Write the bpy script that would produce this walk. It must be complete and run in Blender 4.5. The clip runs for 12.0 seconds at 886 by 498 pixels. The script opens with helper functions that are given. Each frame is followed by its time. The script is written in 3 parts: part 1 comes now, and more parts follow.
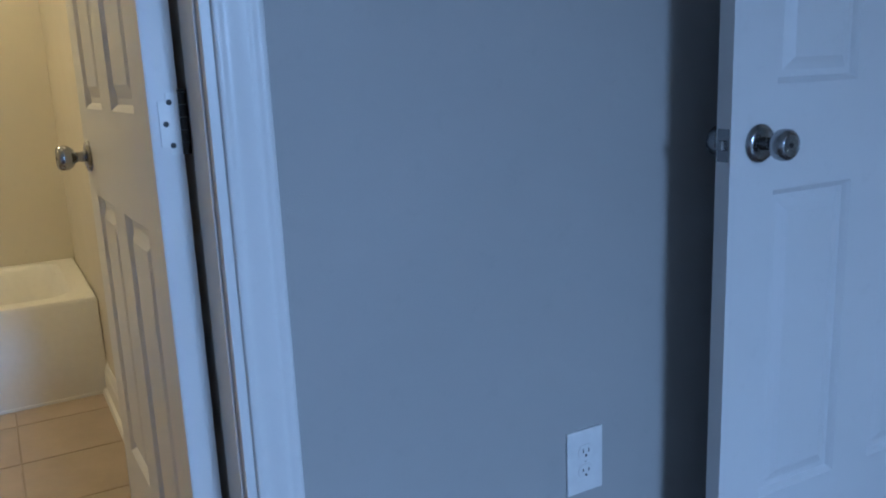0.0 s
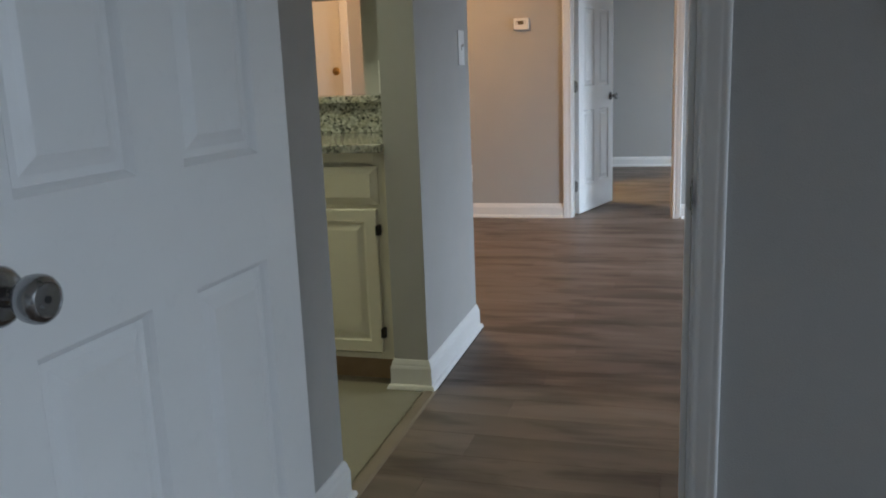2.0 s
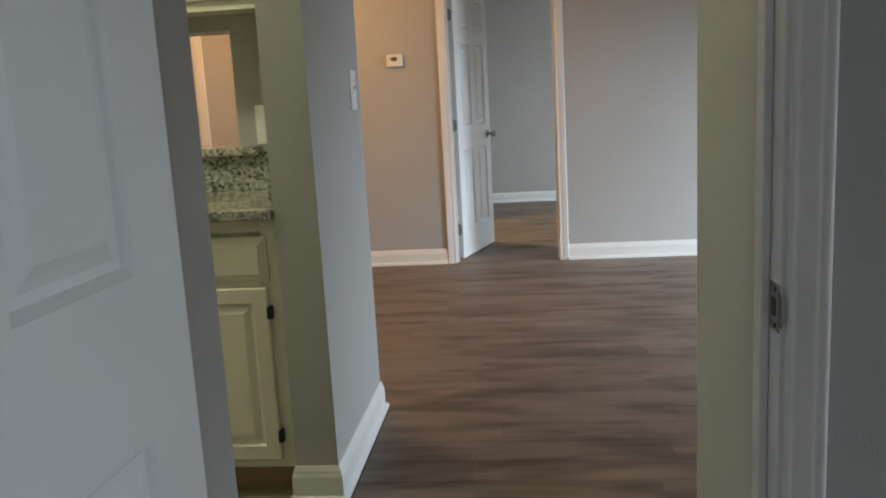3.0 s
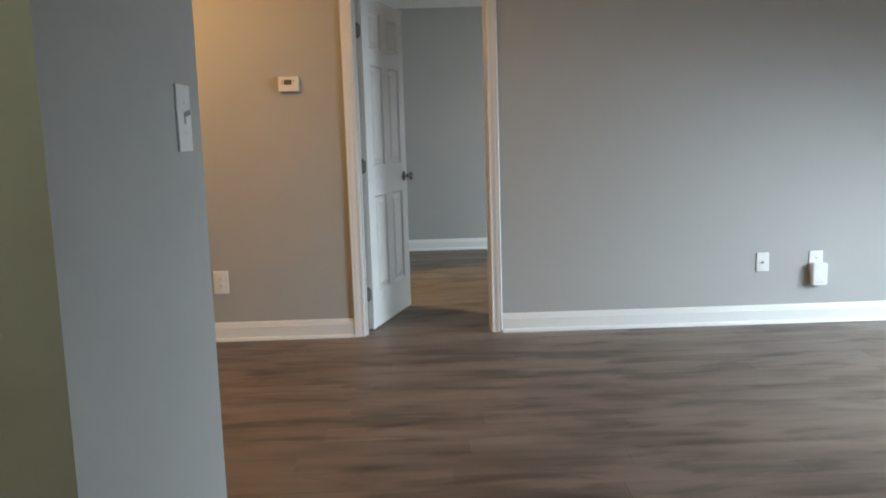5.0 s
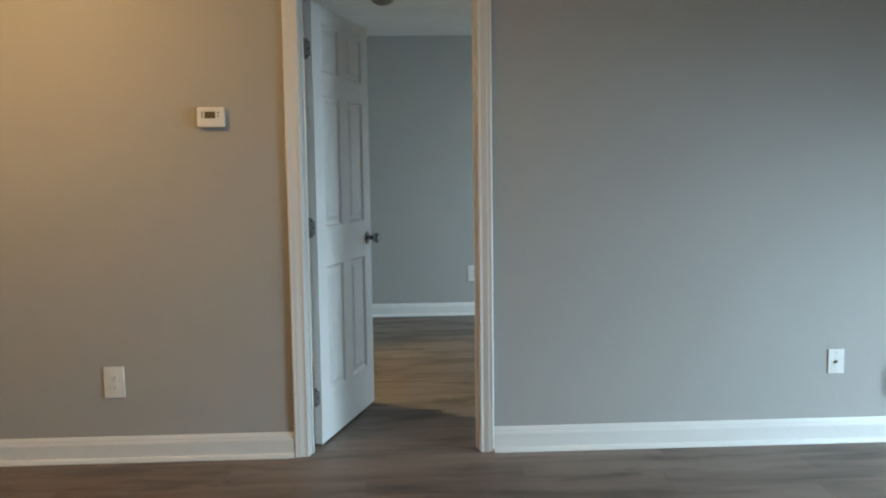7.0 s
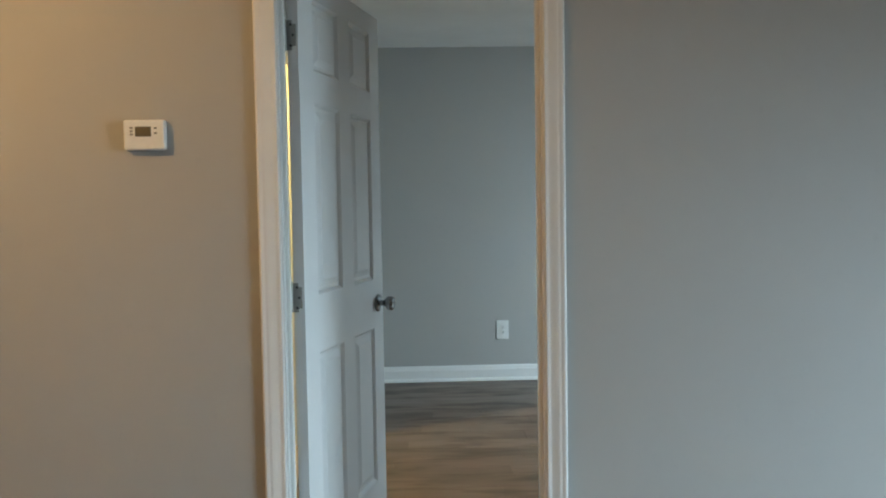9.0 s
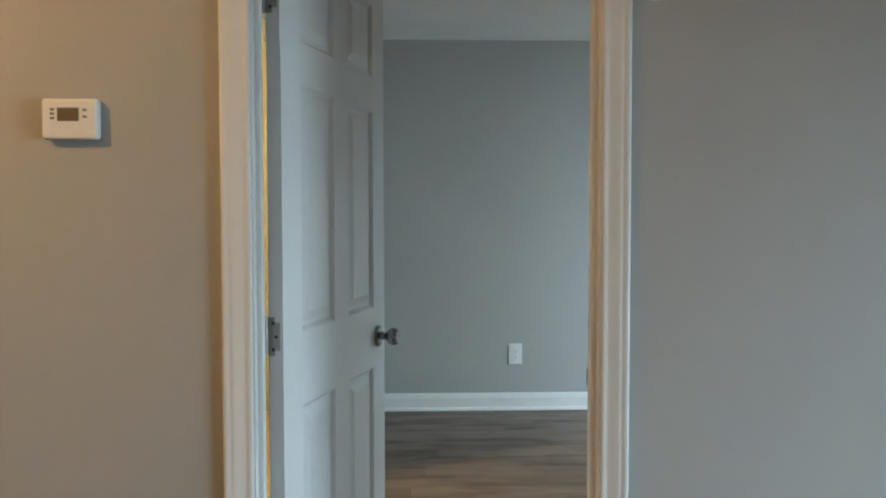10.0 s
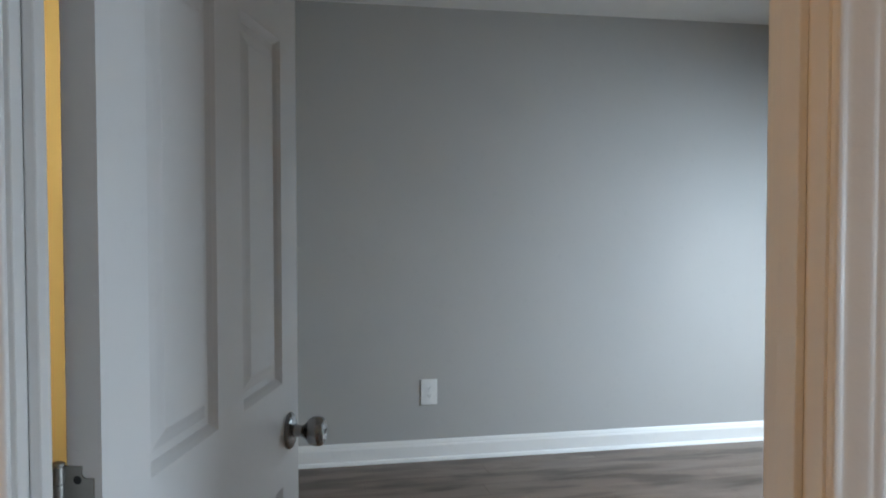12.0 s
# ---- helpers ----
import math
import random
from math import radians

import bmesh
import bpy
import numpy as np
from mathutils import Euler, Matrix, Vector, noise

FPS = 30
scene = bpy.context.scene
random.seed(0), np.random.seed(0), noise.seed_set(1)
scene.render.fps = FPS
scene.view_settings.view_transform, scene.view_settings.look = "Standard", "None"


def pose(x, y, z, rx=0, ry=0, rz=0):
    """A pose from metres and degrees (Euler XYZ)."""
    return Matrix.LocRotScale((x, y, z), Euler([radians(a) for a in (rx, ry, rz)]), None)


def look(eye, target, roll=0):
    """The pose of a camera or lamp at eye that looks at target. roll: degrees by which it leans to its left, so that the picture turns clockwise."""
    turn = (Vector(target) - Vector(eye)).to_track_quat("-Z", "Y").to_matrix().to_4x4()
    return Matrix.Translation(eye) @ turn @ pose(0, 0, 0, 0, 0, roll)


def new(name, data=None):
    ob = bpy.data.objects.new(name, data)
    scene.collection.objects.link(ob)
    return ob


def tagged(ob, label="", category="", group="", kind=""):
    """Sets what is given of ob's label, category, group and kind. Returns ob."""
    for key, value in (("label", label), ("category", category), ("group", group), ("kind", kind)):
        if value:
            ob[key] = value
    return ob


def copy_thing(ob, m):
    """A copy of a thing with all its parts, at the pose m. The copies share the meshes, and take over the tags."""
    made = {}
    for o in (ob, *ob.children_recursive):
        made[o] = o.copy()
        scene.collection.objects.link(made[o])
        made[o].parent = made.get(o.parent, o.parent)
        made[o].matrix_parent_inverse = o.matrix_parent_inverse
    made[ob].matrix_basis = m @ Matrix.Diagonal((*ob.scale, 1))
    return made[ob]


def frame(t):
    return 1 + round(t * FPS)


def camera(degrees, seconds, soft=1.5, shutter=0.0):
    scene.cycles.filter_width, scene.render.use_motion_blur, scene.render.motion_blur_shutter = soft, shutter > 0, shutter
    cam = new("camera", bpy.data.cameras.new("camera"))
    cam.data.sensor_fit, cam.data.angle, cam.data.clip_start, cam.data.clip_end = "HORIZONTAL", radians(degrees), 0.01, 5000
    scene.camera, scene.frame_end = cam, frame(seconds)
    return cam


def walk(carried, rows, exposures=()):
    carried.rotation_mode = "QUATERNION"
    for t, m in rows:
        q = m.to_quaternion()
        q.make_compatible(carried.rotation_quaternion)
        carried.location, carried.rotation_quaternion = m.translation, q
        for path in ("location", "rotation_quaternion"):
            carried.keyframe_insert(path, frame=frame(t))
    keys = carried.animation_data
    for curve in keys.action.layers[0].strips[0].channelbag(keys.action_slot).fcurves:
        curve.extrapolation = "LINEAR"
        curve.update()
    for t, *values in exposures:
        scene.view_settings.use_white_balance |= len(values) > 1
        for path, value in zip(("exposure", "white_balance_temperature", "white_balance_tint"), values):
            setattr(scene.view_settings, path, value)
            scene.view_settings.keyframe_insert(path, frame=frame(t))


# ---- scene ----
cam = camera(57.1, 12.0, soft=1.9)
# seconds, stops, kelvin, tint: the clip's camera settles its exposure and white balance
EXPOSURES = [(0, 0.35, 4460, 14), (0.5, 0.30, 4950, 14), (1.0, 0.26, 5350, 13), (1.5, 0.22, 5900, 13), (2.0, 0.3, 6150, 13), (2.5, 0.36, 6550, 13), (3.7, 0.42, 6600, 10), (5.5, 0.1, 6350, 7), (6.0, 0.05, 6200, 3), (6.5, 0.1, 6150, 3), (7.0, 0.07, 5900, 0), (9.0, 0.13, 5950, 0), (10.5, 0.14, 6050, 2), (11.5, 0.0, 6150, 5), (12.0, -0.08, 6250, 11)]
PATH = [
    (0, (1.007, -6.809, 1.045), (-0.703, -5.862, 0.621), -2.42),
    (0.1, (1.006, -6.811, 1.056), (-0.666, -5.797, 0.637), -3.39),
    (0.3, (0.996, -6.809, 1.076), (-0.572, -5.644, 0.65), -3.73),
    (0.5, (0.978, -6.796, 1.103), (-0.49, -5.511, 0.664), -3.97),
    (0.7, (0.959, -6.758, 1.11), (-0.417, -5.37, 0.685), -3.49),
    (1, (0.91, -6.681, 1.114), (-0.273, -5.121, 0.708), -3.27),
    (1.5, (0.842, -6.515, 1.118), (-0.065, -4.777, 0.723), -3.54),
    (2, (0.743, -6.332, 1.115), (0.202, -4.452, 0.703), -2.22),
    (2.5, (0.562, -6.136, 1.155), (0.279, -4.19, 0.791), -3.46),
    (3, (0.481, -5.907, 1.165), (0.282, -3.948, 0.815), -3.14),
    (3.5, (0.472, -5.632, 1.182), (0.313, -3.666, 0.853), -2.43),
    (3.7, (0.458, -5.52, 1.182), (0.334, -3.55, 0.859), -2.42),
    (5.3, (0.407, -4.561, 1.182), (0.441, -2.58, 0.905), -1.51),
    (5.5, (0.401, -4.438, 1.185), (0.447, -2.458, 0.908), -1.44),
    (6, (0.387, -4.139, 1.202), (0.494, -2.161, 0.925), -1.71),
    (6.5, (0.411, -3.831, 1.219), (0.524, -1.846, 0.996), -1.60),
    (7, (0.434, -3.535, 1.235), (0.519, -1.545, 1.053), -0.75),
    (7.2, (0.443, -3.402, 1.239), (0.522, -1.41, 1.083), -0.97),
    (8.8, (0.386, -2.467, 1.269), (0.456, -0.472, 1.158), -1.08),
    (9, (0.364, -2.353, 1.273), (0.433, -0.357, 1.17), -0.92),
    (9.5, (0.33, -2.067, 1.286), (0.401, -0.071, 1.187), -0.98),
    (10, (0.332, -1.768, 1.287), (0.402, 0.229, 1.203), -0.06),
    (10.5, (0.288, -1.497, 1.292), (0.363, 0.5, 1.22), 0.22),
    (11, (0.217, -1.244, 1.292), (0.497, 0.735, 1.234), -0.95),
    (11.5, (0.198, -0.965, 1.277), (0.525, 1.008, 1.212), -0.61),
    (12, (0.197, -0.723, 1.29), (0.598, 1.235, 1.22), -0.06),
]
walk(cam, [(t, look(eye, target, roll)) for t, eye, target, roll in PATH], exposures=EXPOSURES)

# ---- world, daylight and lamps ----
EXT, FAR = 4.8, 3.9   # inner faces of the outside walls to the east: living room and bedroom, far bedroom
CEIL = 2.418        # ceiling height
world = bpy.data.worlds.new("sky")
scene.world = world
world.use_nodes = True
sky = world.node_tree.nodes.new("ShaderNodeTexSky")
sky.sky_type, sky.sun_disc = "NISHITA", False
sky.sun_elevation, sky.sun_rotation = radians(38), radians(250)
world.node_tree.links.new(sky.outputs[0], world.node_tree.nodes["Background"].inputs[0])
world.node_tree.nodes["Background"].inputs[1].default_value = 0.1
sun = bpy.data.lights.new("sun", "SUN")
sun.energy, sun.angle, sun.color = 0.8, radians(12), (1, 0.97, 0.92)
new("sun", sun).matrix_world = pose(0, 0, 20, 52, 0, -110)


def area(name, m, w, h, watts, colour, spread=180):
    l = bpy.data.lights.new(name, "AREA")
    l.shape, l.size, l.size_y, l.energy, l.color, l.spread = "RECTANGLE", w, h, watts, colour, radians(spread)
    new(name, l).matrix_world = m


def bulb(name, x, y, z, watts, colour, r=0.05):
    l = bpy.data.lights.new(name, "POINT")
    l.energy, l.color, l.shadow_soft_size = watts, colour, r
    new(name, l).matrix_world = pose(x, y, z)


DAY = (0.73, 0.89, 1.0)
WARM = (1.0, 0.54, 0.19)
# daylight in the window openings: bedroom, living room, far bedroom (lamp faces -x, tipped towards the floor)
area("daylight", pose(EXT - 0.03, -5.85, 1.40, 0, 50, 32), 0.8, 0.8, 56, DAY, 122)
area("daylight", pose(EXT - 0.03, -2.10, 1.20, 0, 50, -17), 1.4, 1.5, 96, DAY, 108)
area("daylight", pose(FAR - 0.03, 1.90, 1.35, 0, 51, -36), 1.2, 1.1, 58, DAY, 134)
# the lamps that are switched on
bulb("entry_bulb", -1.25, -1.25, 2.268, 46, WARM, 0.07)
bulb("bath_bulb", -1.75, -7.15, 2.238, 21, (1.0, 0.64, 0.20), 0.07)
bulb("far_bath_bulb", -1.0, 1.55, 2.218, 85, (1.0, 0.68, 0.22), 0.07)
bulb("kitchen_bulb", -1.3, -4.0, 2.238, 27, (0.93, 0.95, 0.61), 0.1)


# ---- materials ----
def graph(name, rough=0.5, metal=0.0):
    m = bpy.data.materials.new(name)
    m.use_nodes = True
    b = m.node_tree.nodes["Principled BSDF"]
    b.inputs["Roughness"].default_value, b.inputs["Metallic"].default_value = rough, metal
    return m, m.node_tree, b


def node(tree, kind, **sockets):
    n = tree.nodes.new(kind)
    for key, value in sockets.items():
        n.inputs[key.replace("_", " ")].default_value = value
    return n


def ramp(tree, source, stops):
    n = tree.nodes.new("ShaderNodeValToRGB")
    while len(n.color_ramp.elements) < len(stops):
        n.color_ramp.elements.new(0.5)
    for e, (p, c) in zip(n.color_ramp.elements, stops):
        e.position, e.color = p, (*c, 1)
    tree.links.new(source, n.inputs[0])
    return n.outputs[0]


def mix(tree, a, b, fac, how="MIX"):
    n = tree.nodes.new("ShaderNodeMix")
    n.data_type, n.blend_type = "RGBA", how
    for slot, v in ((0, fac), (6, a), (7, b)):
        if hasattr(v, "is_output"):
            tree.links.new(v, n.inputs[slot])
        else:
            n.inputs[slot].default_value = v if slot == 0 else (*v, 1)
    return n.outputs[2]


def bump(tree, b, height, strength, distance):
    n = node(tree, "ShaderNodeBump", Strength=strength, Distance=distance)
    tree.links.new(height, n.inputs["Height"])
    tree.links.new(n.outputs[0], b.inputs["Normal"])


def coords(tree, scale=(1, 1, 1), shuffle=False):
    """Object coordinates in metres, shifted piece by piece where shuffle is set."""
    c = tree.nodes.new("ShaderNodeTexCoord")
    out = c.outputs["Object"]
    if shuffle:
        info = tree.nodes.new("ShaderNodeObjectInfo")
        off = tree.nodes.new("ShaderNodeVectorMath")
        off.operation = "SCALE"
        off.inputs[0].default_value = (37.0, 53.0, 71.0)
        tree.links.new(info.outputs["Random"], off.inputs["Scale"])
        add = tree.nodes.new("ShaderNodeVectorMath")
        tree.links.new(out, add.inputs[0])
        tree.links.new(off.outputs[0], add.inputs[1])
        out = add.outputs[0]
    m = tree.nodes.new("ShaderNodeMapping")
    m.inputs["Scale"].default_value = scale
    tree.links.new(out, m.inputs[0])
    return m.outputs[0]


def noisy(tree, vec, scale, detail=3.0, rough=0.55, distort=0.0):
    n = node(tree, "ShaderNodeTexNoise", Scale=scale, Detail=detail, Roughness=rough, Distortion=distort)
    tree.links.new(vec, n.inputs["Vector"])
    return n.outputs[0]


def painted(name, colour, rough=0.55, grain=350, relief=0.12, wear=0.06, blot=1.6):
    """Rolled or brushed paint: broad tone drift, faint scuffs and an orange-peel relief."""
    m, t, b = graph(name, rough)
    v = coords(t)
    lo = tuple(c * (1 - wear) for c in colour)
    hi = tuple(min(1, c * (1 + wear)) for c in colour)
    col = ramp(t, noisy(t, v, blot, 4), [(0.3, lo), (0.7, hi)])
    scuff = ramp(t, noisy(t, v, 23, 6, 0.7), [(0.30, tuple(c * 0.9 for c in colour)), (0.42, colour)])
    t.links.new(mix(t, col, scuff, 0.35), b.inputs["Base Color"])
    rr = ramp(t, noisy(t, v, 6, 3), [(0.3, (rough - 0.06,) * 3), (0.7, (rough + 0.06,) * 3)])
    t.links.new(rr, b.inputs["Roughness"])
    bump(t, b, noisy(t, v, grain, 2, 0.5), relief, 0.002)
    return m


def plain(name, colour, rough=0.4, metal=0.0, spread=0.04):
    m, t, b = graph(name, rough, metal)
    v = coords(t)
    col = ramp(t, noisy(t, v, 40, 3), [(0.3, tuple(c * (1 - spread) for c in colour)), (0.7, tuple(min(1, c * (1 + spread)) for c in colour))])
    t.links.new(col, b.inputs["Base Color"])
    t.links.new(ramp(t, noisy(t, v, 90, 3), [(0.3, (max(0.02, rough - 0.05),) * 3), (0.7, (rough + 0.05,) * 3)]), b.inputs["Roughness"])
    return m


def vinyl_plank():
    m, t, b = graph("vinyl_plank", 0.42)
    info = t.nodes.new("ShaderNodeObjectInfo")
    # broad figure, piece by piece
    v = coords(t, (0.45, 2.6, 1), True)
    warp = noisy(t, coords(t, (0.8, 2.0, 1), True), 1.2, 3)
    fig = noisy(t, mix(t, v, warp, 0.25, "ADD"), 2.0, 4, 0.5, 0.5)
    base = ramp(t, fig, [(0.26, (0.124, 0.088, 0.068)), (0.45, (0.168, 0.125, 0.101)), (0.60, (0.195, 0.148, 0.121)), (0.76, (0.228, 0.178, 0.149))])
    # long smoky streaks of the print, which run on over the plank ends
    place = t.nodes.new("ShaderNodeNewGeometry").outputs["Position"]
    wide = t.nodes.new("ShaderNodeMapping")
    wide.inputs["Scale"].default_value = (1.5, 6.6, 1)
    t.links.new(place, wide.inputs[0])
    drift = noisy(t, place, 0.9, 2)
    streak = noisy(t, mix(t, wide.outputs[0], drift, 0.9, "ADD"), 1.35, 4, 0.52, 0.35)
    smoke = ramp(t, streak, [(0.32, (0.42, 0.38, 0.36)), (0.42, (0.72, 0.69, 0.67)), (0.49, (1.0, 1.0, 1.0)), (0.70, (1.10, 1.11, 1.12))])
    cloud = t.nodes.new("ShaderNodeMapping")
    cloud.inputs["Scale"].default_value = (0.9, 2.2, 1)
    t.links.new(place, cloud.inputs[0])
    blot = ramp(t, noisy(t, cloud.outputs[0], 1.6, 3, 0.5, 0.8), [(0.34, (0.72, 0.70, 0.68)), (0.52, (1.0, 1.0, 1.0)), (0.72, (1.12, 1.11, 1.10))])
    col = mix(t, mix(t, base, smoke, 0.85, "MULTIPLY"), blot, 0.8, "MULTIPLY")
    tone = ramp(t, info.outputs["Random"], [(0.0, (0.94, 0.93, 0.92)), (0.5, (1.0, 0.995, 0.99)), (1.0, (1.06, 1.055, 1.05))])
    col = mix(t, col, tone, 1.0, "MULTIPLY")
    grain = noisy(t, coords(t, (3.0, 55, 1), True), 3.0, 3, 0.6)
    col = mix(t, col, ramp(t, grain, [(0.3, (0.88, 0.88, 0.88)), (0.6, (1.03, 1.03, 1.03))]), 0.3, "MULTIPLY")
    t.links.new(col, b.inputs["Base Color"])
    t.links.new(ramp(t, streak, [(0.3, (0.50, 0.50, 0.50)), (0.7, (0.42, 0.42, 0.42))]), b.inputs["Roughness"])
    bump(t, b, grain, 0.06, 0.001)
    return m


def granite():
    m, t, b = graph("granite", 0.12)
    v = coords(t)
    cell = node(t, "ShaderNodeTexVoronoi", Scale=105.0, Randomness=1.0)
    t.links.new(mix(t, v, noisy(t, v, 90, 3), 0.015, "ADD"), cell.inputs["Vector"])
    grey = t.nodes.new("ShaderNodeSeparateColor")
    t.links.new(cell.outputs["Color"], grey.inputs[0])
    spots = ramp(t, grey.outputs[0], [(0.0, (0.05, 0.055, 0.05)), (0.13, (0.12, 0.125, 0.115)), (0.26, (0.28, 0.285, 0.26)), (0.6, (0.40, 0.405, 0.37)), (1.0, (0.56, 0.555, 0.52))])
    veil = ramp(t, noisy(t, v, 58, 4, 0.65), [(0.36, (0.16, 0.17, 0.16)), (0.47, (1, 1, 1))])
    gold = ramp(t, noisy(t, v, 18, 3), [(0.4, (1, 1, 1)), (0.7, (0.93, 0.88, 0.76))])
    t.links.new(mix(t, mix(t, spots, veil, 0.5, "MULTIPLY"), gold, 1.0, "MULTIPLY"), b.inputs["Base Color"])
    return m


def ceramic(name, colour):
    m, t, b = graph(name, 0.35)
    v = coords(t, (1, 1, 1), True)
    info = t.nodes.new("ShaderNodeObjectInfo")
    col = ramp(t, noisy(t, v, 7, 6, 0.65), [(0.3, tuple(c * 0.82 for c in colour)), (0.7, colour)])
    tone = ramp(t, info.outputs["Random"], [(0, (0.93, 0.93, 0.93)), (1, (1.04, 1.04, 1.04))])
    t.links.new(mix(t, col, tone, 1.0, "MULTIPLY"), b.inputs["Base Color"])
    bump(t, b, noisy(t, v, 60, 3), 0.1, 0.001)
    return m


def textured_ceiling():
    m, t, b = graph("ceiling_paint", 0.85)
    v = coords(t)
    t.links.new(ramp(t, noisy(t, v, 3, 4), [(0.3, (0.74, 0.74, 0.73)), (0.7, (0.80, 0.80, 0.79))]), b.inputs["Base Color"])
    bump(t, b, noisy(t, v, 130, 4, 0.6), 0.45, 0.004)
    return m


def lit(name, colour, strength):
    m, t, b = graph(name, 0.4)
    b.inputs["Base Color"].default_value = (0.8, 0.8, 0.8, 1)
    b.inputs["Emission Color"].default_value = (*colour, 1)
    b.inputs["Emission Strength"].default_value = strength
    return m


def clear_glass():
    m, t, b = graph("window_glass", 0.02)
    b.inputs["Transmission Weight"].default_value = 1.0
    b.inputs["IOR"].default_value = 1.45
    return m


PAINT = painted("wall_paint", (0.42, 0.415, 0.405), 0.62, relief=0.22, wear=0.035, blot=0.9)
BATHPAINT = painted("bath_paint", (0.66, 0.62, 0.52), 0.5, relief=0.2, wear=0.03)
TRIM = painted("trim_paint", (0.78, 0.775, 0.765), 0.38, 160, 0.06, 0.03)
DOORPAINT = painted("door_paint", (0.76, 0.76, 0.76), 0.42, 120, 0.07, 0.035)
CABINET = painted("cabinet_paint", (0.72, 0.68, 0.55), 0.36, 140, 0.06, 0.05)
KICK = painted("toe_kick_wood", (0.33, 0.22, 0.13), 0.5, 90, 0.1, 0.15, 9)
PLANK, GRANITE, CEILING, GLASS = vinyl_plank(), granite(), textured_ceiling(), clear_glass()
SHEET = painted("sheet_vinyl", (0.27, 0.245, 0.19), 0.4, 140, 0.08, 0.07, 2.5)
BATHTILE = ceramic("bath_tile", (0.46, 0.38, 0.29))
GROUT = painted("grout", (0.38, 0.32, 0.25), 0.85, 300, 0.3, 0.1, 8)
SUBFLOOR = painted("subfloor", (0.035, 0.03, 0.026), 0.9, 100, 0.2, 0.1)
STRIP = painted("threshold_vinyl", (0.24, 0.19, 0.14), 0.45, 200, 0.08, 0.12, 7)
PLASTIC = plain("white_plastic", (0.80, 0.80, 0.79), 0.32)
TUB = plain("tub_enamel", (0.80, 0.79, 0.76), 0.32, 0, 0.02)
DARK = plain("dark_slot", (0.02, 0.02, 0.02), 0.5)
GREYMARK = plain("grey_marking", (0.22, 0.22, 0.21), 0.5)
LCD = plain("lcd", (0.11, 0.085, 0.045), 0.45)
NICKEL = plain("satin_nickel", (0.35, 0.355, 0.365), 0.24, 1.0)
STEEL = plain("hinge_steel", (0.34, 0.332, 0.315), 0.45, 1.0)
IRON = plain("dark_bronze", (0.06, 0.055, 0.05), 0.4, 1.0)
BRASS = plain("worn_brass", (0.62, 0.42, 0.17), 0.28, 1.0)
LAMPGLASS = lit("lamp_glass", (1.0, 0.75, 0.45), 2.0)
LAWN = painted("lawn", (0.07, 0.09, 0.04), 0.95, 30, 0.6, 0.3, 0.4)
SIDING = painted("siding_paint", (0.55, 0.53, 0.49), 0.7, 60, 0.2, 0.06)


# ---- building blocks ----
def mesh(name, bm, material):
    bmesh.ops.recalc_face_normals(bm, faces=bm.faces)
    me = bpy.data.meshes.new(name)
    bm.to_mesh(me)
    bm.free()
    me.materials.append(material)
    return me


def part(name, bm, material, parent, label="", m=None):
    ob = new(name, mesh(name, bm, material))
    ob.parent = parent
    if m is not None:
        ob.matrix_basis = m
    return tagged(ob, label)


def thing(name, label, category, m, group="", kind=""):
    ob = new(name)
    ob.matrix_world = m
    ob.empty_display_size = 0.05
    return tagged(ob, label, category, group, kind)


def structure(name, bm, material, label="", category=""):
    return tagged(new(name, mesh(name, bm, material)), label, category, kind="structure")


def smooth(ob, angle=40):
    for p in ob.data.polygons:
        p.use_smooth = True
    ob.data.set_sharp_from_angle(angle=radians(angle))
    return ob


def brick(x0, x1, y0, y1, z0, z1, bevel=0.0, seg=2, bm=None):
    """A box between the given limits, with rounded edges where bevel is set."""
    bm = bm or bmesh.new()
    made = bmesh.ops.create_cube(bm, size=1)["verts"]
    for v in made:
        v.co = (x0 + (v.co.x + 0.5) * (x1 - x0), y0 + (v.co.y + 0.5) * (y1 - y0), z0 + (v.co.z + 0.5) * (z1 - z0))
    if bevel:
        edges = list({e for v in made for e in v.link_edges})
        bmesh.ops.bevel(bm, geom=edges, offset=bevel, segments=seg, affect="EDGES", profile=0.6)
    return bm


def lathe(rings, seg=32, axis="Y"):
    """A turned shape: rings of (distance along the axis, radius)."""
    bm = bmesh.new()
    loops = []
    for d, r in rings:
        loop = []
        for k in range(seg):
            a = 2 * math.pi * k / seg
            c, s = r * math.cos(a), r * math.sin(a)
            loop.append(bm.verts.new({"X": (d, c, s), "Y": (c, d, s), "Z": (c, s, d)}[axis]))
        loops.append(loop)
    for a, b in zip(loops, loops[1:]):
        for k in range(seg):
            bm.faces.new((a[k], a[(k + 1) % seg], b[(k + 1) % seg], b[k]))
    bm.faces.new(loops[0])
    bm.faces.new(list(reversed(loops[-1])))
    return bm


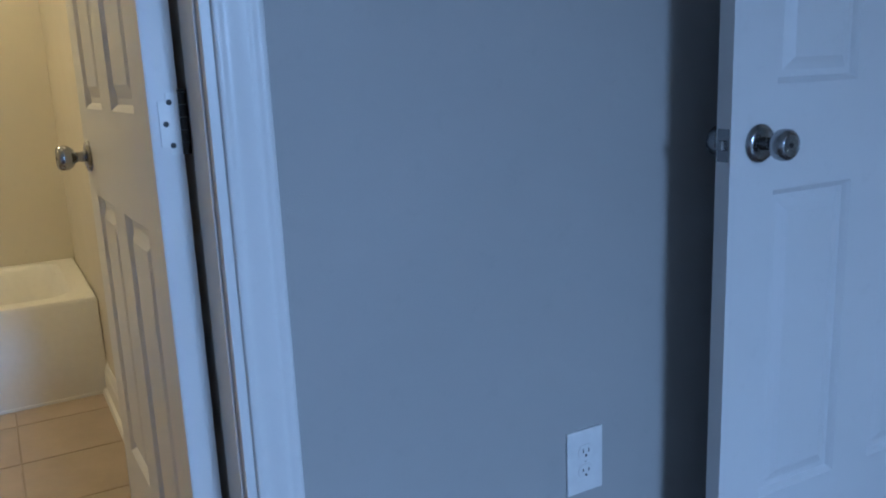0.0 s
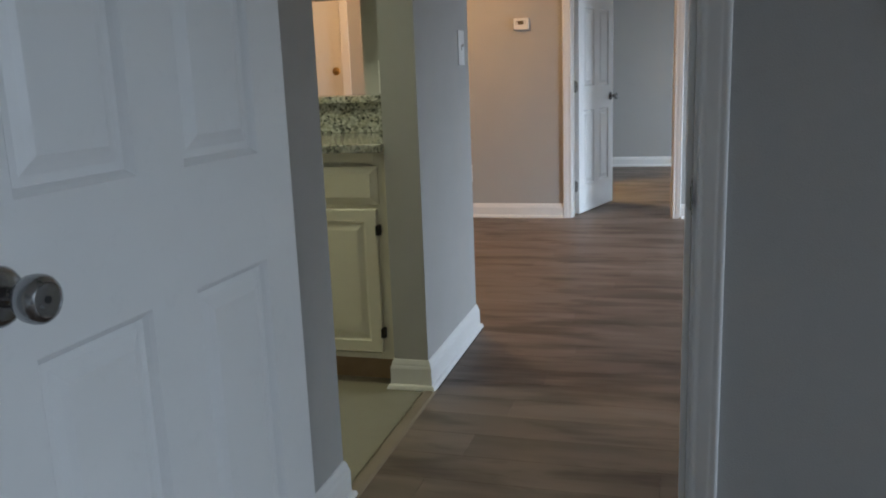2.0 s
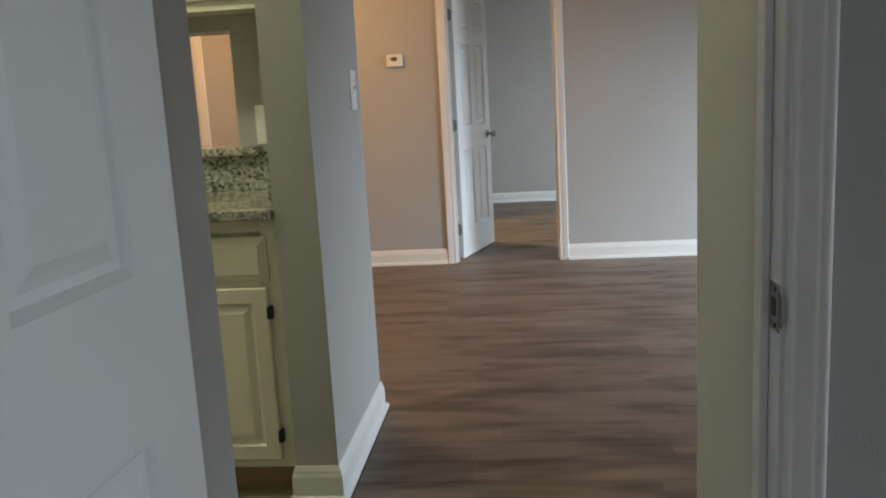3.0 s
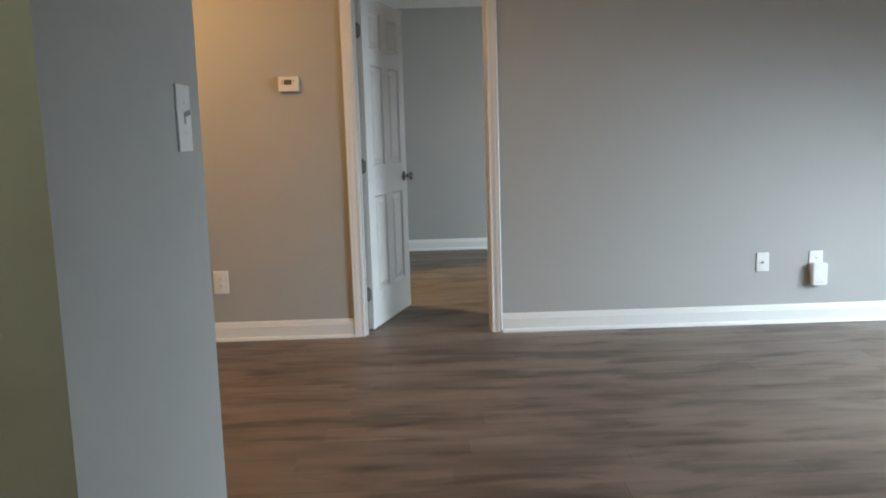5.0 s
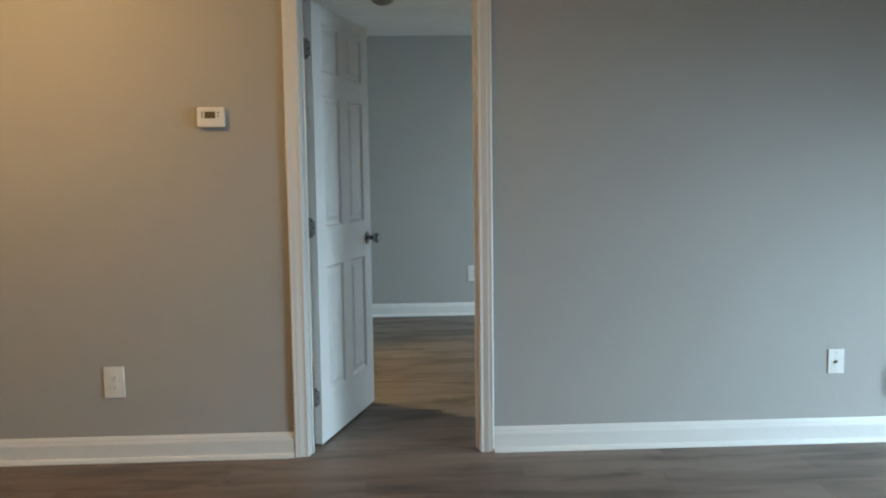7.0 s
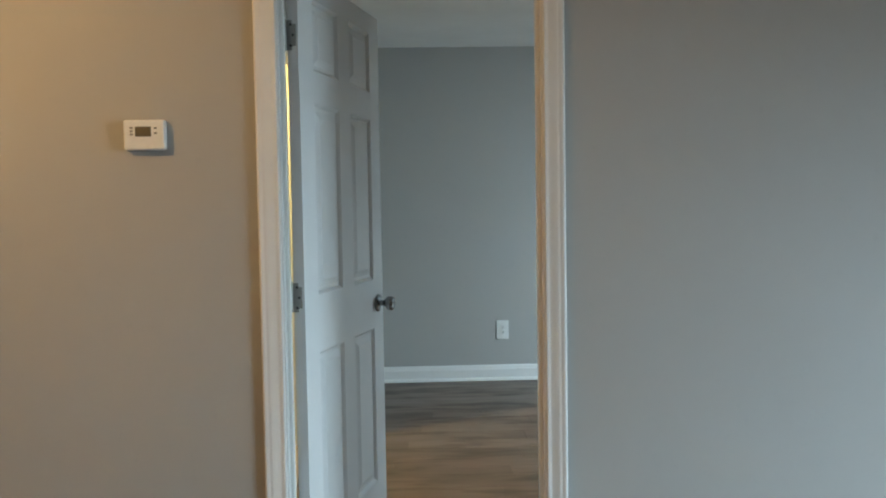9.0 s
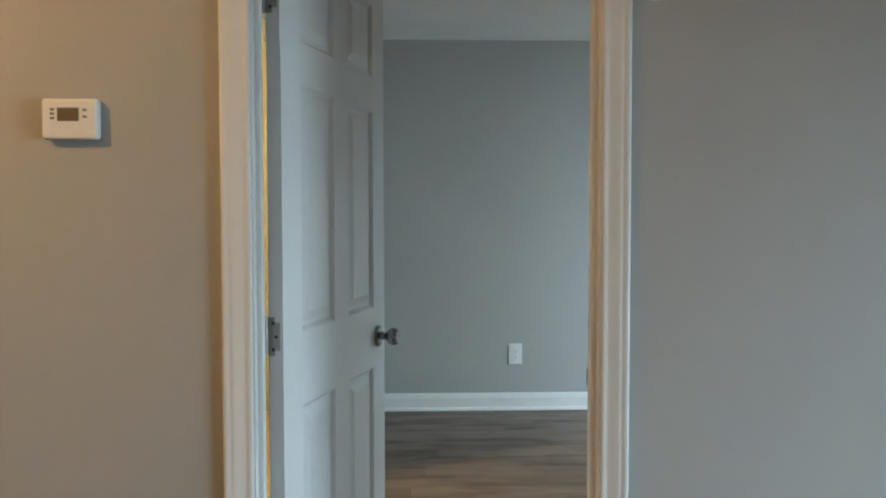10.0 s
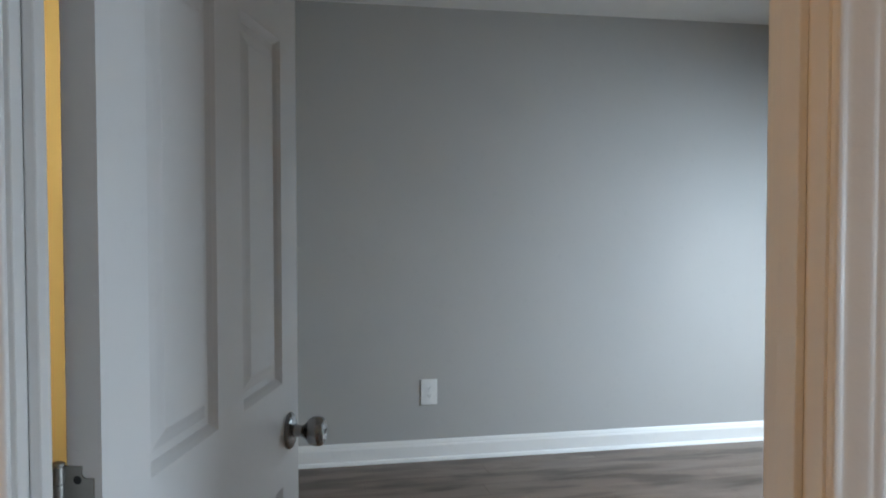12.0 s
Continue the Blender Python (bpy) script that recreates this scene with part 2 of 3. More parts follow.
def wall(name, along, p0, p1, a0, a1, openings=(), material=None, z0=0.0, z1=CEIL, label="", parent=None):
    """A wall that runs along 'x' or 'y' from a0 to a1, p0 to p1 thick; openings (a0, a1, z0, z1) go right through."""
    aa = sorted({a0, a1, *(v for o in openings for v in o[:2])})
    zz = sorted({z0, z1, *(v for o in openings for v in o[2:])})
    solid = {}
    for i, (u0, u1) in enumerate(zip(aa, aa[1:])):
        for j, (w0, w1) in enumerate(zip(zz, zz[1:])):
            mu, mw = (u0 + u1) / 2, (w0 + w1) / 2
            solid[i, j] = not any(o[0] < mu < o[1] and o[2] < mw < o[3] for o in openings)
    bm = bmesh.new()

    def quad(*pts):
        bm.faces.new([bm.verts.new((a, p, z) if along == "x" else (p, a, z)) for a, p, z in pts])

    for (i, j), full in solid.items():
        if not full:
            continue
        u0, u1, w0, w1 = aa[i], aa[i + 1], zz[j], zz[j + 1]
        for p in (p0, p1):
            quad((u0, p, w0), (u1, p, w0), (u1, p, w1), (u0, p, w1))
        for di, u in ((-1, u0), (1, u1)):
            if not solid.get((i + di, j)):
                quad((u, p0, w0), (u, p1, w0), (u, p1, w1), (u, p0, w1))
        for dj, w in ((-1, w0), (1, w1)):
            if not solid.get((i, j + dj)):
                quad((u0, p0, w), (u1, p0, w), (u1, p1, w), (u0, p1, w))
    bmesh.ops.remove_doubles(bm, verts=bm.verts, dist=1e-5)
    return structure(name, bm, material or PAINT, label)


def sweep(path, profile, side=1):
    """A moulding along a plan polyline, mitred at its corners. profile: (out, up); side 1: out is to the path's left."""
    pts = [Vector(p) for p in path]
    rows = []
    for i, p in enumerate(pts):
        dirs = []
        if i > 0:
            dirs.append((pts[i] - pts[i - 1]).normalized())
        if i < len(pts) - 1:
            dirs.append((pts[i + 1] - pts[i]).normalized())
        ns = [Vector((-d.y, d.x)) * side for d in dirs]
        n = sum(ns, Vector((0, 0)))
        n = n / max(0.2, n.dot(ns[0])) if len(ns) > 1 else ns[0]
        rows.append([(p.x + n.x * o, p.y + n.y * o, u) for o, u in profile])
    bm = bmesh.new()
    vs = [[bm.verts.new(c) for c in r] for r in rows]
    k = len(profile)
    for a, b in zip(vs, vs[1:]):
        for i in range(k):
            bm.faces.new((a[i], a[(i + 1) % k], b[(i + 1) % k], b[i]))
    bm.faces.new(vs[0])
    bm.faces.new(list(reversed(vs[-1])))
    return bm


BASE = [(0, 0), (0.026, 0), (0.026, 0.006), (0.022, 0.016), (0.0135, 0.021), (0.0135, 0.079), (0.0115, 0.087), (0.0095, 0.091), (0.0090, 0.097), (0.006, 0.105), (0.003, 0.112), (0, 0.113)]


def baseboard(path, side=1, label="white painted baseboard with quarter-round shoe moulding"):
    return structure("baseboard", sweep(path, BASE, side), TRIM, label)


CASING = [(0.0, 0.0), (0.0, 0.0075), (0.002, 0.0092), (0.006, 0.0100), (0.011, 0.0094), (0.014, 0.0085), (0.020, 0.0092), (0.030, 0.0118), (0.040, 0.0142), (0.046, 0.0150), (0.049, 0.0142), (0.053, 0.0155), (0.059, 0.0172), (0.064, 0.0168), (0.067, 0.0145), (0.068, 0.0115), (0.068, 0.0)]


def casing(m, x0, x1, top, left=0.068, right=0.068):
    """Moulded casing round an opening, mitred at the head. m: local x along the wall, y out of it."""
    bm = bmesh.new()
    w = CASING[-1][0]
    rows = []
    for sx, edge, wide in ((-1, x0, left), (1, x1, right)):
        foot = [(edge + sx * u * wide / w, v, 0) for u, v in CASING]
        head = [(edge + sx * u * wide / w, v, top + u) for u, v in CASING]
        rows += [foot, head] if sx < 0 else [head, foot]
    vs = [[bm.verts.new(m @ Vector(c)) for c in r] for r in rows]
    k = len(CASING)
    for a, b in zip(vs, vs[1:]):
        for i in range(k):
            bm.faces.new((a[i], a[(i + 1) % k], b[(i + 1) % k], b[i]))
    bm.faces.new(vs[0])
    bm.faces.new(list(reversed(vs[-1])))
    return smooth(structure("trim", bm, TRIM, "white painted moulded door casing"), 50)


def jamb(m, width, depth, top, stop0, stop1, t=0.019, stop=0.011):
    """Door frame lining in an opening: local x across it from 0 to width, y through the wall from 0 to depth; stop0 to stop1 in y is the door stop."""
    frame_ob = thing("door_frame", "white painted wooden door frame with stop", "door frame", m, kind="structure")
    part("side_jamb", brick(-t, 0, 0, depth, 0, top, 0.0015), TRIM, frame_ob)
    part("side_jamb", brick(width, width + t, 0, depth, 0, top, 0.0015), TRIM, frame_ob)
    part("head_jamb", brick(-t, width + t, 0, depth, top + 0.0005, top + t, 0.0015), TRIM, frame_ob)
    part("door_stop", brick(0.0005, stop, stop0, stop1, 0, top - 0.012, 0.002), TRIM, frame_ob)
    part("door_stop", brick(width - stop, width - 0.0005, stop0, stop1, 0, top - 0.012, 0.002), TRIM, frame_ob)
    part("door_stop", brick(0.0005, width - 0.0005, stop0, stop1, top - 0.0115, top, 0.002), TRIM, frame_ob)
    return frame_ob


# ---- doors ----
LEAF_W, LEAF_H, LEAF_T = 0.745, 1.987, 0.035
COLS = ((0.112, 0.324), (0.430, 0.640))
ROWS = ((0.215, 0.807), (0.990, 1.592), (1.692, 1.912))


def moulded_panel(w, h, side):
    """One pressed panel: a cove round a raised field. Local x, z in the panel's plane, y out of the leaf."""
    rings = ((0.0, 0.0), (0.006, -0.005), (0.011, -0.0108), (0.022, -0.0108), (0.034, -0.0066), (0.044, -0.0022), (0.047, -0.0020))
    bm = bmesh.new()
    loops = []
    for d, y in rings:
        loops.append([bm.verts.new((x, side * y, z)) for x, z in ((d, d), (w - d, d), (w - d, h - d), (d, h - d))])
    for a, b in zip(loops, loops[1:]):
        for i in range(4):
            bm.faces.new((a[i], a[(i + 1) % 4], b[(i + 1) % 4], b[i]))
    bm.faces.new(loops[-1])
    return bm


def leaf_body(w, h, t):
    """The flat stiles and rails of a six-panel leaf, with openings for the panels on both faces."""
    bm = bmesh.new()
    xs = [0, *COLS[0], *COLS[1], w]
    zs = [0, *ROWS[0], *ROWS[1], *ROWS[2], h]
    for y in (0, t):
        for i in range(5):
            for j in range(7):
                if i % 2 and j % 2:
                    continue
                bm.faces.new([bm.verts.new(c) for c in ((xs[i], y, zs[j]), (xs[i + 1], y, zs[j]), (xs[i + 1], y, zs[j + 1]), (xs[i], y, zs[j + 1]))])
    for x in (0, w):
        for j in range(7):
            bm.faces.new([bm.verts.new(c) for c in ((x, 0, zs[j]), (x, t, zs[j]), (x, t, zs[j + 1]), (x, 0, zs[j + 1]))])
    for z in (0, h):
        for i in range(5):
            bm.faces.new([bm.verts.new(c) for c in ((xs[i], 0, z), (xs[i + 1], 0, z), (xs[i + 1], t, z), (xs[i], t, z))])
    bmesh.ops.remove_doubles(bm, verts=bm.verts, dist=1e-5)
    rim = [e for e in bm.edges if len(e.link_faces) == 2 and e.calc_face_angle(0) > 1.0]
    bmesh.ops.bevel(bm, geom=rim, offset=0.0018, segments=2, affect="EDGES")
    return bm


def knob_set(parent, x, z, y_face, out, material):
    """Rose, neck and knob on one face; out is +1 or -1 along local y."""
    rose = part("rose", lathe([(y_face, 0.033), (y_face + out * 0.003, 0.0335), (y_face + out * 0.007, 0.031), (y_face + out * 0.010, 0.024), (y_face + out * 0.011, 0.013)]), material, parent, m=pose(x, 0, z))
    knob = part("knob", lathe([(y_face + out * d, r) for d, r in ((0.010, 0.012), (0.024, 0.0105), (0.030, 0.013), (0.036, 0.021), (0.043, 0.0255), (0.052, 0.0270), (0.060, 0.0262), (0.064, 0.0235), (0.0665, 0.0190), (0.0655, 0.0175), (0.0660, 0.008))]), material, parent, m=pose(x, 0, z))
    smooth(rose, 35)
    smooth(knob, 35)
    part("keyhole", lathe([(y_face + out * 0.0655, 0.0045), (y_face + out * 0.0672, 0.0040)], 16), DARK, knob)


def hinge(parent, z, near, t, material, barrel):
    """Butt hinge: a round-cornered leaf let into the door's edge, knuckles and screws. near: local y of the barrel side."""
    s = 1 if near == 0 else -1
    bm = brick(-0.0026, 0.0003, min(near - s * 0.002, near + s * 0.029), max(near - s * 0.002, near + s * 0.029), z - 0.0445, z + 0.0445)
    far = near + s * 0.029
    corners = [e for e in bm.edges if all(abs(v.co.y - far) < 1e-4 for v in e.verts) and abs(e.verts[0].co.x - e.verts[1].co.x) > 0.001]
    bmesh.ops.bevel(bm, geom=corners, offset=0.012, segments=5, affect="EDGES")
    b = part("hinge", bm, material, parent, "white painted butt hinge with dark knuckles" if barrel is not material else "satin steel butt hinge")
    for k in range(5):
        z0 = z - 0.0445 + k * 0.0179
        smooth(part("knuckle", lathe([(z0, 0.0058), (z0 + 0.0172, 0.0058)], 16, "Z"), barrel, b, m=pose(-0.004, near - s * 0.0055, 0)))
    smooth(part("hinge_pin", lathe([(z + 0.0450, 0.0062), (z + 0.0480, 0.0062), (z + 0.0495, 0.003)], 16, "Z"), barrel, b, m=pose(-0.004, near - s * 0.0055, 0)))
    for dz, dy in ((0.031, 0.013), (0, 0.020), (-0.031, 0.013)):
        smooth(part("screw", lathe([(-0.0024, 0.0044), (-0.0033, 0.0038), (-0.0034, 0.0006)], 12, "X"), DARK, b, m=pose(0, near + s * dy, z + dz)))


def panel_door(name, m, side, knob_z, hinges, label, leaf_hinge, latch=True, thick=LEAF_T, gap=0.006):
    """Six-panel leaf. m: the pivot, local x along the leaf, z up. The leaf's thickness lies on local y: side -1 below 0, +1 above it."""
    off = 0.006
    door = thing(name, label, "door", m, kind="structure")
    y0 = off if side > 0 else -off - thick
    leaf_m = pose(gap, y0, 0.012)
    leaf = part("leaf", leaf_body(LEAF_W, LEAF_H, thick), DOORPAINT, door, m=leaf_m)
    for c0, c1 in COLS:
        for r0, r1 in ROWS:
            for y, s in ((0, -1), (thick, 1)):
                part("panel", moulded_panel(c1 - c0, r1 - r0, s), DOORPAINT, leaf, m=pose(c0, y, r0))
    handle = part("door_handle", lathe([(-0.001, 0.012), (thick + 0.001, 0.012)], 16), NICKEL, door, "satin nickel round door knob with rose", m=leaf_m @ pose(LEAF_W - 0.066, 0, knob_z - 0.012))
    knob_set(handle, 0, 0, 0, -1, NICKEL)
    knob_set(handle, 0, 0, thick, 1, NICKEL)
    if latch:
        lp = part("latch_plate", brick(LEAF_W - 0.0002, LEAF_W + 0.0012, 0.005, 0.030, -0.028, 0.028, 0.0006), NICKEL, door, "nickel latch plate", m=leaf_m @ pose(0, 0, knob_z - 0.012))
        part("latch_bolt", brick(LEAF_W, LEAF_W + 0.011, 0.011, 0.024, -0.009, 0.009, 0.004), NICKEL, lp)
    near = 0 if side > 0 else thick
    for z in hinges:
        hinge(leaf, z - 0.012, near, thick, *leaf_hinge)
    return door


# ---- structure: walls ----
HALL = -0.100                    # west side of hall, bedroom and stub wall
D2 = (-0.014, 0.737)              # far bedroom's doorway in the living room's north wall
D1 = (-0.010, 0.774)              # bedroom doorway
DTOP = 2.003
wall("wall_living_north", "x", 0.0, 0.10, -4.0, EXT, [(D2[0] - 0.019, D2[1] + 0.019, 0, DTOP + 0.019), (-2.755, -1.857, 0, 2.08)], label="grey painted wall with a thermostat beside the bedroom door")
wall("wall_living_south", "x", -4.858, -4.42, 0.792, EXT, label="grey painted wall closing the living room")
wall("wall_bedroom_north", "x", -4.958, -4.858, HALL, EXT, [(D1[0] - 0.019, D1[1] + 0.019, 0, DTOP + 0.019)], label="grey painted bedroom wall round the open door")
wall("wall_hall_west", "y", -0.22, HALL, -4.858, -4.456, label="grey painted short hall wall")
wall("wall_bedroom_west", "y", -0.154, HALL, -8.6, -4.958, [(-7.294, -6.524, 0, DTOP + 0.018)], label="grey painted bedroom wall with an outlet")
wall("wall_bath_east", "y", -0.214, -0.154, -8.6, -4.958, [(-7.294, -6.524, 0, DTOP + 0.018)], BATHPAINT, label="cream painted bathroom wall")
wall("wall_kitchen_stub", "y", -0.229, HALL, -3.652, -2.903, label="grey painted wall end between kitchen and hall")
wall("wall_kitchen_north", "x", -3.027, -2.903, -4.0, -0.229, [(-1.75, -0.526, 1.022, 1.460)], label="grey painted kitchen wall with a serving hatch")
wall("wall_kitchen_south", "x", -4.958, -4.858, -4.0, -0.22, label="grey painted kitchen wall")
wall("wall_west", "y", -4.12, -4.0, -8.6, 3.68, label="grey painted wall")
wall("wall_bedroom_south", "x", -8.72, -8.6, -4.12, EXT + 0.2, label="grey painted bedroom wall")
wall("wall_bath_north", "x", -6.54, -6.48, -2.75, -0.214, material=BATHPAINT, label="cream painted bathroom wall")
wall("wall_bath_west", "y", -2.75, -2.69, -8.6, -6.54, material=BATHPAINT, label="cream painted bathroom wall behind the tub")
wall("wall_far_bedroom_north", "x", 3.552, 3.68, -4.0, FAR + 0.2, label="grey painted bedroom wall with an outlet")
wall("wall_far_bedroom_west", "y", -0.26, -0.20, 0.10, 3.552, [(0.70, 2.02, 0, 2.06)], label="grey painted wall with the bathroom doorway")
wall("wall_far_bath_east", "y", -0.32, -0.26, 0.10, 3.552, [(0.70, 2.02, 0, 2.06)], BATHPAINT, label="cream painted bathroom wall")
wall("wall_far_bath_west", "y", -2.2, -2.14, 0.10, 3.552, material=BATHPAINT, label="cream painted bathroom wall")
WINDOWS = ((-6.45, -5.25, 0.75, 2.05), (-3.0, -1.2, 0.20, 2.0), (1.30, 2.50, 0.65, 1.95))
wall("wall_far_bedroom_east", "y", FAR, FAR + 0.2, 0.10, 3.552, [WINDOWS[2]], label="grey painted outside wall with a window")
wall("wall_east", "y", EXT, EXT + 0.2, -8.6, 0.10, WINDOWS[:2], label="grey painted outside wall with windows")
structure("ceiling", brick(-4.12, EXT + 0.2, -8.72, 0.10, CEIL, CEIL + 0.12), CEILING, "white textured ceiling")
structure("ceiling_far_bedroom", brick(-4.12, FAR + 0.2, 0.10, 3.68, CEIL, CEIL + 0.12), CEILING, "white textured ceiling")
structure("ground", brick(-400, 400, -400, 400, -0.5, -0.3), LAWN, "grass outside the building")

# door linings and casings
jamb(pose(D2[0], 0.0, 0), D2[1] - D2[0], 0.10, DTOP, 0.030, 0.064)
casing(pose(0, 0, 0) @ Matrix.Diagonal((1, -1, 1, 1)), D2[0] - 0.005, D2[1] + 0.004, DTOP + 0.006, left=0.063, right=0.061)
casing(pose(0, 0.10, 0), D2[0] - 0.005, D2[1] + 0.004, DTOP + 0.006, left=0.063, right=0.061)
jamb(pose(D1[0], -4.958, 0), D1[1] - D1[0], 0.10, DTOP, 0.040, 0.072)
casing(pose(0, -4.958, 0) @ Matrix.Diagonal((1, -1, 1, 1)), D1[0] - 0.006, D1[1] + 0.006, DTOP + 0.006, right=0.046)
casing(pose(0, -4.858, 0), D1[0] - 0.006, D1[1] + 0.006, DTOP + 0.006, right=0.012)
jamb(pose(HALL, -7.275, 0, 0, 0, 90), 0.733, 0.12, DTOP, 0.018, 0.052, 0.018, 0.004)
casing(pose(HALL, 0, 0, 0, 0, 90) @ Matrix.Diagonal((1, -1, 1, 1)), -7.282, -6.527, DTOP + 0.006)
jamb(pose(-0.20, 0.719, 0, 0, 0, 90), 1.282, 0.12, 2.041, 0.035, 0.078)
casing(pose(-0.20, 0, 0, 0, 0, 90) @ Matrix.Diagonal((1, -1, 1, 1)), 0.713, 2.007, 2.047)

# baseboards
baseboard([(-4.0, 0.0), (-2.810, 0.0)], -1)
baseboard([(-1.802, 0.0), (D2[0] - 0.0685, 0.0)], -1)
baseboard([(D2[1] + 0.0655, 0.0), (EXT, 0.0), (EXT, -4.42), (0.792, -4.42), (0.792, -4.853)], -1)
baseboard([(HALL, -4.853), (HALL, -4.456), (-0.22, -4.456), (-0.22, -4.858), (-1.5, -4.858)], -1)
baseboard([(-0.229, -3.614), (-0.229, -3.652), (HALL, -3.652), (HALL, -2.903), (-4.0, -2.903)], -1)
baseboard([(HALL, -6.459), (HALL, -4.958), (-0.085, -4.958)], -1)
baseboard([(0.827, -4.958), (EXT, -4.958), (EXT, -8.6), (HALL, -8.6), (HALL, -7.364)], -1)
baseboard([(-0.20, 2.078), (-0.20, 3.552), (FAR, 3.552), (FAR, 0.10), (D2[1] + 0.066, 0.10)], -1)
baseboard([(-0.09, 0.10), (-0.20, 0.10), (-0.20, 0.642)], -1)
baseboard([(-0.22, -6.54), (-1.913, -6.54)], 1)

# doors
panel_door("door_1", pose(0.028, -4.968, 0, 0, 0, -91.4), 1, 0.904, (0.188, 0.99, 1.793), "white six-panel bedroom door standing open against the wall", (STEEL, STEEL))
panel_door("door_2", pose(-0.013, 0.131, 0, 0, 0, 73.7), -1, 0.909, (0.229, 1.005, 1.793), "white six-panel door standing ajar into the far bedroom", (STEEL, STEEL), gap=-0.001)
panel_door("door_3", pose(-0.220, -6.549, 0, 0, 0, 181.2), 1, 0.900, (0.19, 0.988, 1.79), "white six-panel bathroom door standing open", (PLASTIC, IRON), thick=0.042)


# ---- windows ----
def window(name, x, y0, y1, z0, z1):
    """Two-pane vinyl window in the outside wall, with a sill board."""
    win = thing(name, "white framed window letting in daylight", "window", pose(x, y0, z0), kind="structure")
    w, h = y1 - y0, z1 - z0
    fr = part("window_frame", brick(0.06, 0.14, 0, 0.045, 0, h, 0.003), PLASTIC, win)
    part("frame_side", brick(0.06, 0.14, w - 0.045, w, 0, h, 0.003), PLASTIC, fr)
    part("frame_top", brick(0.06, 0.14, 0.045, w - 0.045, h - 0.045, h, 0.003), PLASTIC, fr)
    part("frame_bottom", brick(0.06, 0.14, 0.045, w - 0.045, 0, 0.045, 0.003), PLASTIC, fr)
    part("meeting_rail", brick(0.07, 0.13, 0.045, w - 0.045, h / 2 - 0.02, h / 2 + 0.02, 0.003), PLASTIC, fr)
    for a, b in ((0.045, h / 2 - 0.02), (h / 2 + 0.02, h - 0.045)):
        pane = part("pane", brick(0.098, 0.102, 0.045, w - 0.045, a, b), GLASS, win)
        pane.visible_shadow = False
    part("window_sill", brick(-0.035, 0.06, -0.03, w + 0.03, -0.022, -0.001, 0.004), TRIM, win)


for i, o in enumerate(WINDOWS):
    window(f"window_{i + 1}", FAR if i == 2 else EXT, *o)


# ---- wall plates and small fittings: local x across the wall, y out of it, z up ----
def on_north(x, z, y=0.0):
    return pose(x, y, z, 0, 0, 180)


def on_west(y, z, x=HALL):
    return pose(x, y, z, 0, 0, -90)


def plate(parent, w, h, name="cover_plate"):
    bm = brick(-w / 2, w / 2, 0.0, 0.0055, -h / 2, h / 2, 0.0022, 3)
    return smooth(part(name, bm, PLASTIC, parent), 50)


def screw(parent, x, z, y=0.0055):
    s = part("screw", lathe([(y - 0.001, 0.0035), (y + 0.0006, 0.0032), (y + 0.001, 0.0015)], 14), PLASTIC, parent, m=pose(x, 0, z))
    part("screw_slot", brick(-0.0028, 0.0028, y + 0.0007, y + 0.0012, -0.0004, 0.0004), GREYMARK, s)


def outlet(m, w=0.088, h=0.137, label="white duplex outlet with an oversized cover plate", faces=(1, -1)):
    ob = thing("outlet", label, "outlet", m, "wall outlets")
    plate(ob, w, h)
    for s in faces:
        bm = lathe([(0.004, 0.0172), (0.0072, 0.0172), (0.0076, 0.0165)], 28)
        for v in bm.verts:
            v.co.z = max(-0.0142, min(0.0142, v.co.z))
        f = part("receptacle", bm, PLASTIC, ob, m=pose(0, 0, s * 0.0195))
        part("slot", brick(-0.0075, -0.0055, 0.0070, 0.0079, -0.0015, 0.0065), DARK, f)
        part("slot", brick(0.0055, 0.0075, 0.0070, 0.0079, -0.0005, 0.0065), DARK, f)
        part("ground_hole", lathe([(0.0070, 0.0026), (0.0079, 0.0026)], 12), DARK, f, m=pose(0, 0, -0.0075))
    if len(faces) > 1:
        screw(ob, 0, 0)
    return ob


def light_switch(m, label, w=0.088, h=0.137):
    ob = thing("light_switch", label, "light switch", m)
    plate(ob, w, h)
    part("toggle_slot", brick(-0.005, 0.005, 0.005, 0.0060, -0.012, 0.012), GREYMARK, ob)
    bm = brick(-0.0040, 0.0040, 0.003, 0.021, -0.0050, 0.0050, 0.0018)
    part("toggle", bm, PLASTIC, ob, m=pose(0, 0, 0.003, 28, 0, 0))
    screw(ob, 0, 0.030)
    screw(ob, 0, -0.030)
    return ob


def bevelled(w, h, d, edge, r):
    """A cover with rounded corners in the wall's plane and a softened front rim."""
    bm = bmesh.new()
    loops = []
    for inset, y in ((0, 0), (0, d - edge), (edge * 0.3, d - edge * 0.3), (edge, d), (edge + 0.0015, d)):
        q = max(0.001, r - inset)
        loop = []
        for sx, sz, a0 in ((1, 1, 0), (-1, 1, 90), (-1, -1, 180), (1, -1, 270)):
            for k in range(6):
                a = radians(a0 + 18 * k)
                loop.append(bm.verts.new((sx * (w / 2 - inset - q) + q * math.cos(a), y, sz * (h / 2 - inset - q) + q * math.sin(a))))
        loops.append(loop)
    for a, b in zip(loops, loops[1:]):
        for i in range(24):
            bm.faces.new((a[i], a[(i + 1) % 24], b[(i + 1) % 24], b[i]))
    bm.faces.new(loops[0])
    bm.faces.new(loops[-1])
    return bm


